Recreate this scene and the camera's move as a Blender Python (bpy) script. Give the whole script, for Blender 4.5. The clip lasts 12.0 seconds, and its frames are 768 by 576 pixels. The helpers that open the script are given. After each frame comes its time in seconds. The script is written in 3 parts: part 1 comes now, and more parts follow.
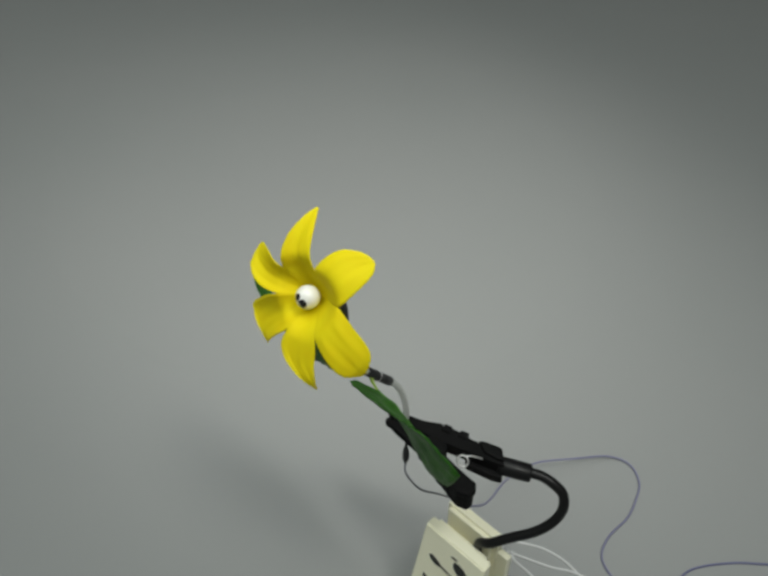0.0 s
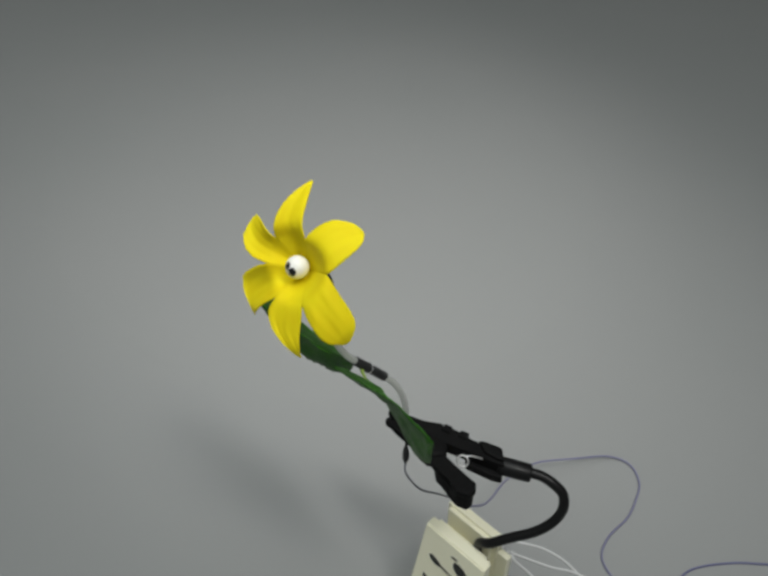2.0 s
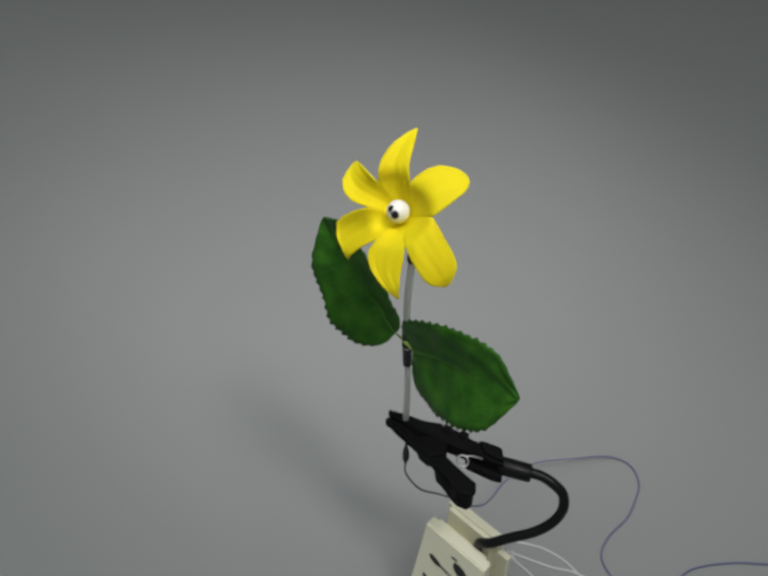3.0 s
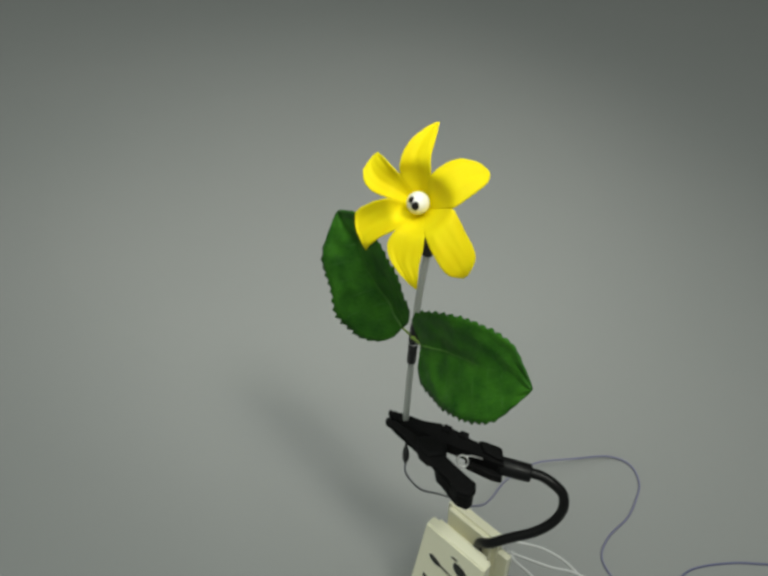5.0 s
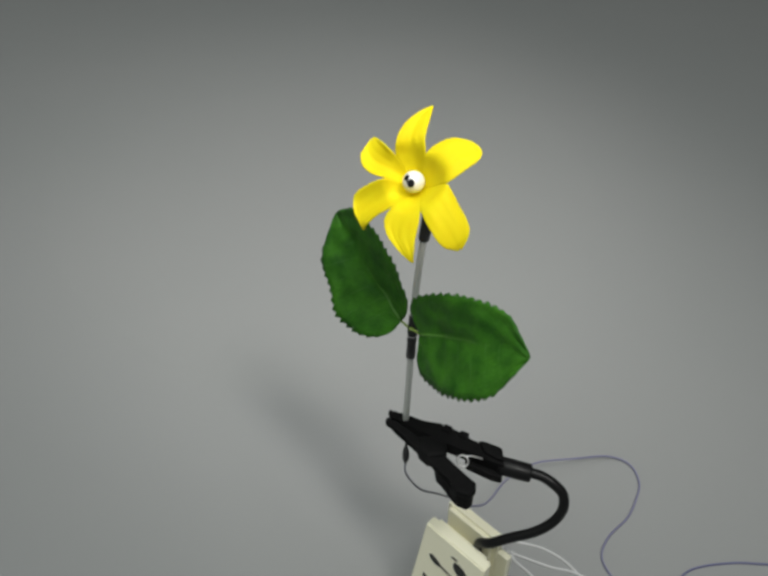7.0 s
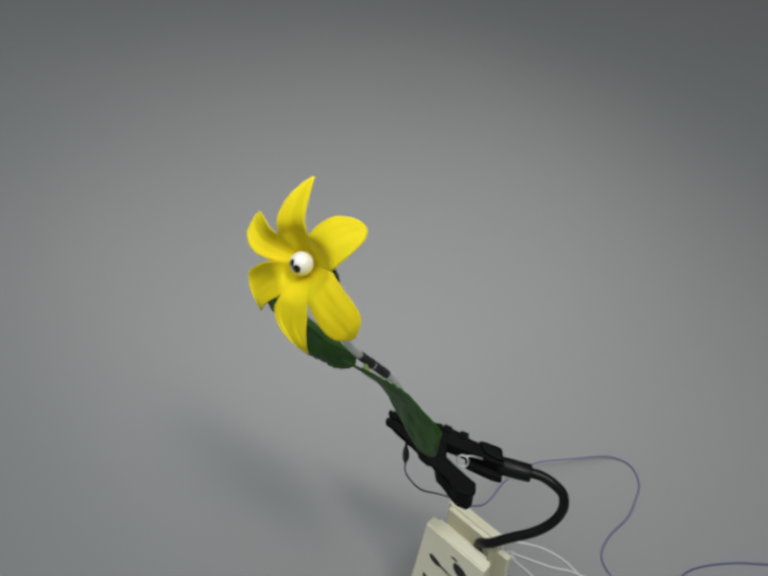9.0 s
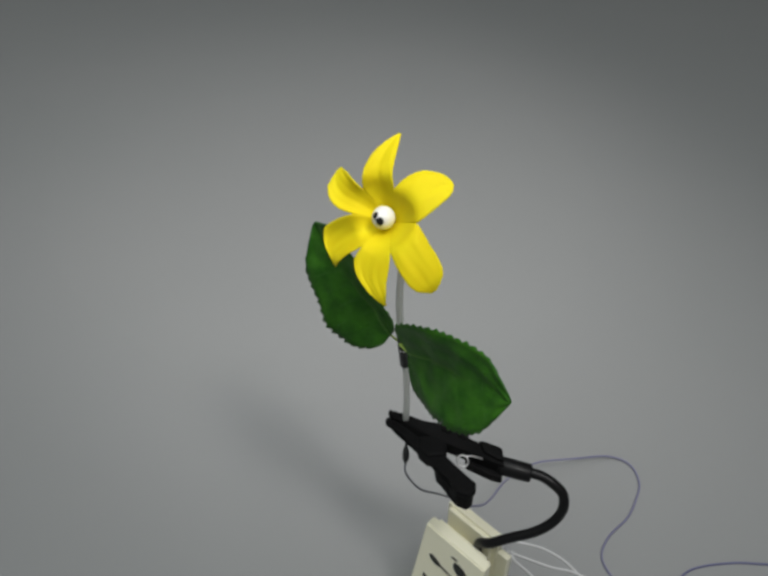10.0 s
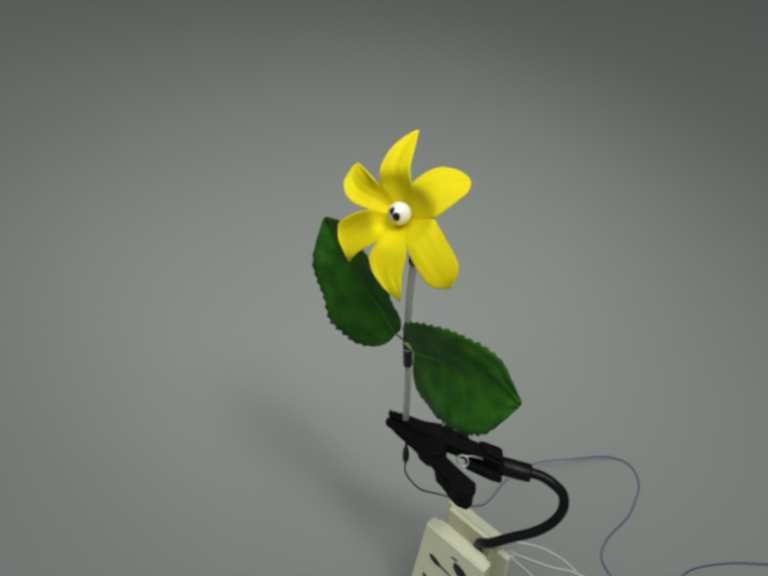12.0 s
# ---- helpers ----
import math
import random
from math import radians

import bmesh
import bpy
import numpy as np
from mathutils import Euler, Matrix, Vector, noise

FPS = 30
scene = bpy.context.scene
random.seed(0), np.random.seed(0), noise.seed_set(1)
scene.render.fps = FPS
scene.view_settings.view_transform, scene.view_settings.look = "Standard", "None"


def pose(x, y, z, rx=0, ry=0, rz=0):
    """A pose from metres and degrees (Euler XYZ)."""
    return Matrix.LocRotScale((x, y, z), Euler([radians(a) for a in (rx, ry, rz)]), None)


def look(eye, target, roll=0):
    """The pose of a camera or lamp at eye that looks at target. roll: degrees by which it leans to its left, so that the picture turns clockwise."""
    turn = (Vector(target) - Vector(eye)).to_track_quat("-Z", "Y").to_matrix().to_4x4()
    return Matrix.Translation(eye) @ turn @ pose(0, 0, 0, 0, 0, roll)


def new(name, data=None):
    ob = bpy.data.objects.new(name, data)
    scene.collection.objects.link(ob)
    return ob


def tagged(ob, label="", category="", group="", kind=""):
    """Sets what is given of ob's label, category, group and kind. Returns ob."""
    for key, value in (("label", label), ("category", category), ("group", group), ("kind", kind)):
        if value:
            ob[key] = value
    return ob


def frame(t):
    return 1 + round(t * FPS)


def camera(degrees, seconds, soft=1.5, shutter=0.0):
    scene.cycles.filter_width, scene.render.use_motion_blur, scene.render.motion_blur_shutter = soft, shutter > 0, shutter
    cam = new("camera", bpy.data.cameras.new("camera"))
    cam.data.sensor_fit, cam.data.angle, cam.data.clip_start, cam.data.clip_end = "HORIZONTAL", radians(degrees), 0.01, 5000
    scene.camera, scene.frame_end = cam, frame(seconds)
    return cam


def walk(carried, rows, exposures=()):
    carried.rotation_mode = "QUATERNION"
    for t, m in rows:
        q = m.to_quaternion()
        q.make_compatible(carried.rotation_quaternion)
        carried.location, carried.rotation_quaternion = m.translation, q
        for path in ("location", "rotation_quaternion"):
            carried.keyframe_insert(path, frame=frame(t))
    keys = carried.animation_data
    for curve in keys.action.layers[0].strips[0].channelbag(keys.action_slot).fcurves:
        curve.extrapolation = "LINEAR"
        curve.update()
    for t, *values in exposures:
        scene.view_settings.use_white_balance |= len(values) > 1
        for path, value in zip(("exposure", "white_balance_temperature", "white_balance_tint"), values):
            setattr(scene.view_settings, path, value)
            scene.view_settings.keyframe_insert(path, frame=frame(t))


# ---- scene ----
# Camera on a small stand, looking down at the desk. It stands still.
cam = camera(55.0, 12.0, soft=3.1, shutter=0.28)
EYE = (0.0, -0.0691, 0.3490)
HERE = pose(*EYE, 50, 0, 0)
walk(cam, [(0.0, HERE), (12.0, HERE)], exposures=[
    (0.0, 0.00, 6460, 4.8), (0.5, 0.01, 6460, 4.8), (1.0, -0.12, 6500, 9.0), (1.5, -0.22, 6560, 8.2), (2.0, -0.03, 6400, 9.0), (2.5, -0.08, 6410, 10.6),
    (3.0, -0.22, 6370, 10.5), (5.0, -0.05, 6610, 1.5), (5.5, -0.04, 6610, 1.5), (6.0, -0.09, 6515, 3.1), (6.5, 0.04, 6330, 7.8), (7.0, 0.05, 6470, 8.9),
    (9.0, -0.05, 6340, 11.9), (9.5, 0.02, 6290, 12.7), (10.0, -0.10, 6363, 11.5), (10.5, -0.22, 6450, 8.3), (11.0, -0.03, 6530, 3.6),
    (11.5, -0.05, 6525, 2.1), (12.0, -0.24, 6480, 2.0)])

# ---- light: added unseen key spots over the desk, and an added wide overhead fill ----
world = bpy.data.worlds.new("room")
scene.world = world
world.use_nodes = True
world.node_tree.nodes["Background"].inputs["Color"].default_value = (0.5, 0.5, 0.5, 1)
world.node_tree.nodes["Background"].inputs["Strength"].default_value = 0.02


def lamp(name, kind, eye, target, watts, colour):
    data = bpy.data.lights.new(name, kind)
    data.energy, data.color = watts, colour
    ob = new(name, data)
    ob.matrix_world = look(eye, target)
    return data


for k in (-1, 0, 1):  # added: three offset spots for one unseen key, spread to stretch its shadows
    dx, dy = 0.075 * k, -0.075 * k
    beam = lamp("key_spot", "SPOT", (0.140 + dx, -0.095 + dy, 0.735), (-0.002 + dx, 0.414 + dy, 0.0), 17.1 / 3, (1.0, 0.97, 0.93))
    # narrow soft cone stands in for the lens darkening towards the corners
    beam.shadow_soft_size, beam.spot_size, beam.spot_blend = 0.06, radians(47), 1.0
# added fill without a seen source, set front-left to lift shadows and petals
wide = lamp("overhead_fill", "AREA", (-0.40, -0.25, 1.86), (-0.40, -0.25, 0.0), 23.4, (0.96, 1.0, 0.98))
wide.shape, wide.size = "DISK", 2.0


# ---- materials ----
def material(name, colour, rough=0.5, second=None, scale=60.0, fine=600.0, amount=0.5, bump=0.1, depth=0.0004,
             metal=0.0, transmission=0.0, sheen=0.0, coat=0.0, thin=0.0, shine=0.5):
    m = bpy.data.materials.new(name)
    m.use_nodes = True
    n, l = m.node_tree.nodes, m.node_tree.links
    b = n["Principled BSDF"]
    b.inputs["Roughness"].default_value, b.inputs["Metallic"].default_value = rough, metal
    b.inputs["Transmission Weight"].default_value, b.inputs["Sheen Weight"].default_value = transmission, sheen
    b.inputs["Coat Weight"].default_value, b.inputs["Specular IOR Level"].default_value = coat, shine
    co = n.new("ShaderNodeTexCoord")
    big, small = n.new("ShaderNodeTexNoise"), n.new("ShaderNodeTexNoise")
    big.inputs["Scale"].default_value, big.inputs["Detail"].default_value = scale, 4
    small.inputs["Scale"].default_value, small.inputs["Detail"].default_value = fine, 3
    l.new(co.outputs["Object"], big.inputs["Vector"])
    l.new(co.outputs["Object"], small.inputs["Vector"])
    mix = n.new("ShaderNodeMix")
    mix.data_type = "RGBA"
    mix.inputs["A"].default_value = (*colour, 1)
    mix.inputs["B"].default_value = (*(second or [c * 0.8 for c in colour]), 1)
    add = n.new("ShaderNodeMath")
    add.operation = "MULTIPLY_ADD"
    l.new(small.outputs["Fac"], add.inputs[0])
    add.inputs[1].default_value = 0.4
    l.new(big.outputs["Fac"], add.inputs[2])
    ramp = n.new("ShaderNodeMapRange")
    ramp.inputs["From Min"].default_value, ramp.inputs["From Max"].default_value = 0.45, 0.95
    ramp.inputs["To Max"].default_value = amount
    l.new(add.outputs[0], ramp.inputs["Value"])
    l.new(ramp.outputs[0], mix.inputs["Factor"])
    l.new(mix.outputs["Result"], b.inputs["Base Color"])
    bu = n.new("ShaderNodeBump")
    bu.inputs["Strength"].default_value, bu.inputs["Distance"].default_value = bump, depth
    l.new(small.outputs["Fac"], bu.inputs["Height"])
    l.new(bu.outputs["Normal"], b.inputs["Normal"])
    if thin:
        through_cloth, both = n.new("ShaderNodeBsdfTranslucent"), n.new("ShaderNodeMixShader")
        both.inputs["Fac"].default_value = thin
        l.new(mix.outputs["Result"], through_cloth.inputs["Color"])
        l.new(b.outputs["BSDF"], both.inputs[1])
        l.new(through_cloth.outputs["BSDF"], both.inputs[2])
        l.new(both.outputs["Shader"], n["Material Output"].inputs["Surface"])
    return m


DESK = material("grey_laminate", (0.338, 0.340, 0.338), 0.62, (0.315, 0.324, 0.321), 5, 900, 0.6, 0.04, 0.0002)
WALL = material("painted_wall", (0.62, 0.63, 0.61), 0.9, None, 2, 200, 0.3)
FLOOR = material("grey_floor", (0.25, 0.25, 0.25), 0.7, None, 3, 200, 0.5)
PETAL = material("yellow_fabric", (0.98, 0.86, 0.014), 0.65, (0.96, 0.75, 0.009), 110, 2500, 0.7, 0.25, 0.0002, thin=0.25, shine=0.12)
BEAD = material("white_bead", (0.93, 0.92, 0.88), 0.25, (0.84, 0.82, 0.74), 200, 900, 0.3, 0.02, coat=0.3)
INK = material("black_ink", (0.008, 0.008, 0.009), 0.35, None, 200, 900, 0.3, 0.02)
LEAF = material("green_leaf_fabric", (0.054, 0.200, 0.014), 0.45, (0.013, 0.076, 0.006), 130, 1400, 1.0, 0.6, 0.0006, thin=0.05, shine=0.20)
VEIN = material("pale_vein", (0.050, 0.180, 0.016), 0.5, (0.022, 0.10, 0.009), 120, 1500, 0.9, 0.2)
MIDRIB = material("leaf_midrib", (0.095, 0.25, 0.030), 0.5, (0.045, 0.15, 0.016), 100, 1500, 0.9, 0.2)
STALK = material("yellow_green_stalk", (0.28, 0.40, 0.07), 0.5, (0.18, 0.30, 0.05), 200, 1500, 0.6, 0.1)
TUBE = material("clear_tube", (0.88, 0.89, 0.86), 0.25, (0.80, 0.82, 0.79), 120, 900, 0.5, 0.05, transmission=0.30, thin=0.48)
SHRINK = material("black_shrink_tube", (0.012, 0.012, 0.013), 0.5, (0.03, 0.03, 0.03), 150, 1200, 0.5, 0.15)
PLASTIC = material("black_plastic", (0.005, 0.005, 0.0053), 0.6, (0.011, 0.011, 0.011), 140, 1200, 0.8, 0.35, 0.0004, shine=0.07)
RUBBER = material("black_rubber", (0.005, 0.005, 0.0055), 0.42, (0.010, 0.010, 0.010), 90, 900, 0.6, 0.06, shine=0.24)
STEEL = material("spring_steel", (0.75, 0.75, 0.74), 0.3, (0.55, 0.55, 0.54), 200, 900, 0.5, 0.05, metal=0.6)
CREAM = material("cream_plastic", (0.93, 0.905, 0.71), 0.42, (0.87, 0.84, 0.63), 45, 900, 0.7, 0.1, 0.0003)
SLOT = material("dark_slot", (0.02, 0.022, 0.02), 0.6, None, 200, 900, 0.3)
BLUE = material("violet_wire", (0.21, 0.205, 0.34), 0.5, (0.27, 0.265, 0.38), 60, 900, 0.6, 0.05)
NAVY = material("navy_wire", (0.15, 0.15, 0.28), 0.5, (0.19, 0.19, 0.31), 60, 900, 0.6, 0.05)
GREYWIRE = material("grey_wire", (0.13, 0.135, 0.16), 0.45, (0.19, 0.19, 0.22), 60, 900, 0.6, 0.05)
WHITEWIRE = material("white_wire", (0.72, 0.72, 0.72), 0.4, (0.62, 0.62, 0.62), 60, 900, 0.6, 0.05)


# ---- mesh helpers ----
def part(name, bm, mat, parent=None, label="", smooth=True):
    me = bpy.data.meshes.new(name)
    bmesh.ops.recalc_face_normals(bm, faces=bm.faces[:])
    bm.to_mesh(me)
    bm.free()
    for p in me.polygons:
        p.use_smooth = smooth
    for m in mat if isinstance(mat, (list, tuple)) else [mat]:
        me.materials.append(m)
    ob = new(name, me)
    ob.parent = parent
    if label:
        tagged(ob, label)
    return ob


def box(bm, lo, hi, m=Matrix(), bevel=0.0, taper=None):
    """A bevelled block from lo to hi. taper: (dx, dy) by which the bottom's low side reaches further out."""
    made = bmesh.ops.create_cube(bm, size=1.0)["verts"]
    for v in made:
        p = [lo[i] if v.co[i] < 0 else hi[i] for i in range(3)]
        if taper and v.co[2] < 0 and v.co[0] < 0:
            p[0] += taper[0]
        if taper and v.co[2] < 0 and v.co[1] < 0:
            p[1] += taper[1]
        v.co = m @ Vector(p)
    if bevel:
        edges = list({e for v in made for e in v.link_edges})
        bmesh.ops.bevel(bm, geom=edges, offset=bevel, segments=3, profile=0.6, affect="EDGES")


def tube(bm, points, radii, sides=12, caps=True):
    """A round rod along points, with one radius or one for each point."""
    pts = [Vector(p) for p in points]
    if not isinstance(radii, (list, tuple)):
        radii = [radii] * len(pts)
    side, rings = None, []
    for i, p in enumerate(pts):
        ahead = (pts[min(i + 1, len(pts) - 1)] - pts[max(i - 1, 0)]).normalized()
        if side is None:
            side = ahead.orthogonal().normalized()
        side = (side - ahead * side.dot(ahead)).normalized()
        up = ahead.cross(side)
        rings.append([bm.verts.new(p + (side * math.cos(a) + up * math.sin(a)) * radii[i])
                      for a in (2 * math.pi * k / sides for k in range(sides))])
    for a, b in zip(rings, rings[1:]):
        for k in range(sides):
            bm.faces.new((a[k], a[(k + 1) % sides], b[(k + 1) % sides], b[k]))
    if caps:
        bm.faces.new(rings[0][::-1])
        bm.faces.new(rings[-1])


def glide(points, steps=10):
    """A smooth line through points (Catmull-Rom)."""
    p = [Vector(q) for q in points]
    p = [2 * p[0] - p[1], *p, 2 * p[-1] - p[-2]]
    out = []
    for a, b, c, d in zip(p, p[1:], p[2:], p[3:]):
        for k in range(steps):
            t = k / steps
            out.append(0.5 * (2 * b + (c - a) * t + (2 * a - 5 * b + 4 * c - d) * t * t + (3 * b - a - 3 * c + d) * t ** 3))
    return out + [p[-2]]


def slab(bm, outline, z0, z1, bevel=0.0008):
    """A flat outline (x, y) made solid from z0 to z1, with softened edges."""
    low = [bm.verts.new((x, y, z0)) for x, y in outline]
    high = [bm.verts.new((x, y, z1)) for x, y in outline]
    faces = [bm.faces.new(low[::-1]), bm.faces.new(high)]
    n = len(outline)
    for k in range(n):
        faces.append(bm.faces.new((low[k], low[(k + 1) % n], high[(k + 1) % n], high[k])))
    edges = list({e for f in faces for e in f.edges})
    bmesh.ops.bevel(bm, geom=edges, offset=bevel, segments=2, profile=0.6, affect="EDGES")


def sheet(bm, rows, thick, slot=None):
    """A curved sheet with thickness over a grid of places. slot(i, j): the material of a cell."""
    h, w = len(rows), len(rows[0])

    def normal(i, j):
        a = rows[min(i + 1, h - 1)][j] - rows[max(i - 1, 0)][j]
        b = rows[i][min(j + 1, w - 1)] - rows[i][max(j - 1, 0)]
        c = a.cross(b)
        return c.normalized() if c.length > 1e-12 else Vector((0, 0, 0))

    top = [[bm.verts.new(rows[i][j] + normal(i, j) * thick / 2) for j in range(w)] for i in range(h)]
    low = [[bm.verts.new(rows[i][j] - normal(i, j) * thick / 2) for j in range(w)] for i in range(h)]
    for i in range(h - 1):
        for j in range(w - 1):
            f = bm.faces.new((top[i][j], top[i + 1][j], top[i + 1][j + 1], top[i][j + 1]))
            g = bm.faces.new((low[i][j], low[i][j + 1], low[i + 1][j + 1], low[i + 1][j]))
            if slot:
                f.material_index = g.material_index = slot(i, j)
    ring = [(i, 0) for i in range(h)] + [(h - 1, j) for j in range(1, w)] + [(i, w - 1) for i in range(h - 2, -1, -1)] + [(0, j) for j in range(w - 2, 0, -1)]
    for (a, b), (c, d) in zip(ring, ring[1:] + ring[:1]):
        bm.faces.new((top[a][b], low[a][b], low[c][d], top[c][d]))


# ---- the room and the desk ----
def room():
    def block(name, lo, hi, mat, label, category):
        bm = bmesh.new()
        box(bm, lo, hi)
        return tagged(part(name, bm, mat, smooth=False), label, category, kind="structure")

    block("floor", (-2.3, -2.3, -0.80), (2.3, 2.9, -0.74), FLOOR, "plain grey floor of the room", "floor")
    block("ceiling", (-2.3, -2.3, 1.9), (2.3, 2.9, 2.0), WALL, "plain white ceiling of the room", "ceiling")
    block("wall_north", (-2.2, 2.8, -0.74), (2.2, 2.9, 1.9), WALL, "plain pale painted wall", "wall")
    block("wall_south", (-2.2, -2.3, -0.74), (2.2, -2.2, 1.9), WALL, "plain pale painted wall", "wall")
    block("wall_west", (-2.3, -2.3, -0.74), (-2.2, 2.9, 1.9), WALL, "plain pale painted wall", "wall")
    block("wall_east", (2.2, -2.3, -0.74), (2.3, 2.9, 1.9), WALL, "plain pale painted wall", "wall")


def desk():
    top = bmesh.new()
    box(top, (-0.95, -0.32, -0.028), (0.95, 1.35, 0.0), bevel=0.002)
    ob = tagged(new("desk"), "large desk with a plain matt grey top", "desk")
    ob.location = (0, 0, -0.74)
    lift = Matrix.Translation((0, 0, 0.74))
    top.transform(lift)
    part("desktop", top, DESK, ob, smooth=False)
    for x in (-0.88, 0.88):
        for y in (-0.25, 1.28):
            leg = bmesh.new()
            box(leg, (x - 0.025, y - 0.025, 0.0), (x + 0.025, y + 0.025, 0.712), bevel=0.003)
            part("leg", leg, FLOOR, ob, smooth=False)


room()
desk()


# ---- the cream holder on the desk ----
def holder():
    ob = tagged(new("holder"), "cream plastic two-plate holder with dark slots standing on the desk", "holder")
    ob.matrix_world = pose(0.0190, 0.1100, 0.0, 0, 0, -45)
    front = bmesh.new()
    foot = [(0.0000, -0.0183), (0.0325, -0.0183), (0.0325, 0.0027), (0.0000, 0.0027)]
    head = [(0.0010, -0.0023), (0.0325, -0.0023), (0.0325, 0.0027), (0.0010, 0.0027)]
    low = [front.verts.new((x, y, 0.0)) for x, y in foot]
    top = [front.verts.new((x, y, 0.070)) for x, y in head]
    front.faces.new(low[::-1])
    front.faces.new(top)
    for k in range(4):
        front.faces.new((low[k], low[(k + 1) % 4], top[(k + 1) % 4], top[k]))
    bmesh.ops.bevel(front, geom=front.edges[:], offset=0.0006, segments=2, affect="EDGES")
    front = part("front_plate", front, CREAM, ob, smooth=False)
    lip = bmesh.new()
    box(lip, (0.0036, 0.0027, 0.010), (0.0290, 0.0044, 0.0685), bevel=0.0005)
    part("inner_rib", lip, CREAM, ob, smooth=False)
    back = bmesh.new()
    box(back, (0.0024, 0.0104, 0.0), (0.0295, 0.0142, 0.0735), bevel=0.0005)
    part("back_plate", back, CREAM, ob, smooth=False)
    strip = bmesh.new()
    box(strip, (0.0040, 0.0084, 0.008), (0.0270, 0.0104, 0.0722), bevel=0.0005)
    part("back_rib", strip, CREAM, ob, smooth=False)
    ledge = bmesh.new()
    box(ledge, (0.0032, 0.0044, 0.006), (0.0245, 0.0084, 0.0600), bevel=0.0005)
    part("core", ledge, CREAM, ob, smooth=False)
    flange = bmesh.new()
    box(flange, (0.0295, 0.0108, 0.0), (0.0350, 0.0138, 0.0650), bevel=0.0005)
    part("end_flange", flange, CREAM, ob, smooth=False)
    for x, z, w, h, turn in ((0.0099, 0.0550, 0.0016, 0.0035, 106), (0.0157, 0.0543, 0.0004, 0.0040, 96), (0.0186, 0.0640, 0.0004, 0.0020, 83),
                             (0.0225, 0.0598, 0.0028, 0.0042, 114), (0.0075, 0.0422, 0.0010, 0.0020, 130)):
        bm = bmesh.new()
        bmesh.ops.create_uvsphere(bm, u_segments=12, v_segments=8, radius=1.0)
        bmesh.ops.transform(bm, matrix=pose(x, -0.0183 + 0.2286 * z, z, -12.9, 0, 0) @ pose(0, 0, 0, 0, turn, 0) @ Matrix.Diagonal((w, 0.0006, h, 1)), verts=bm.verts[:])
        part("slot", bm, SLOT, front, "dark narrow slot")


holder()


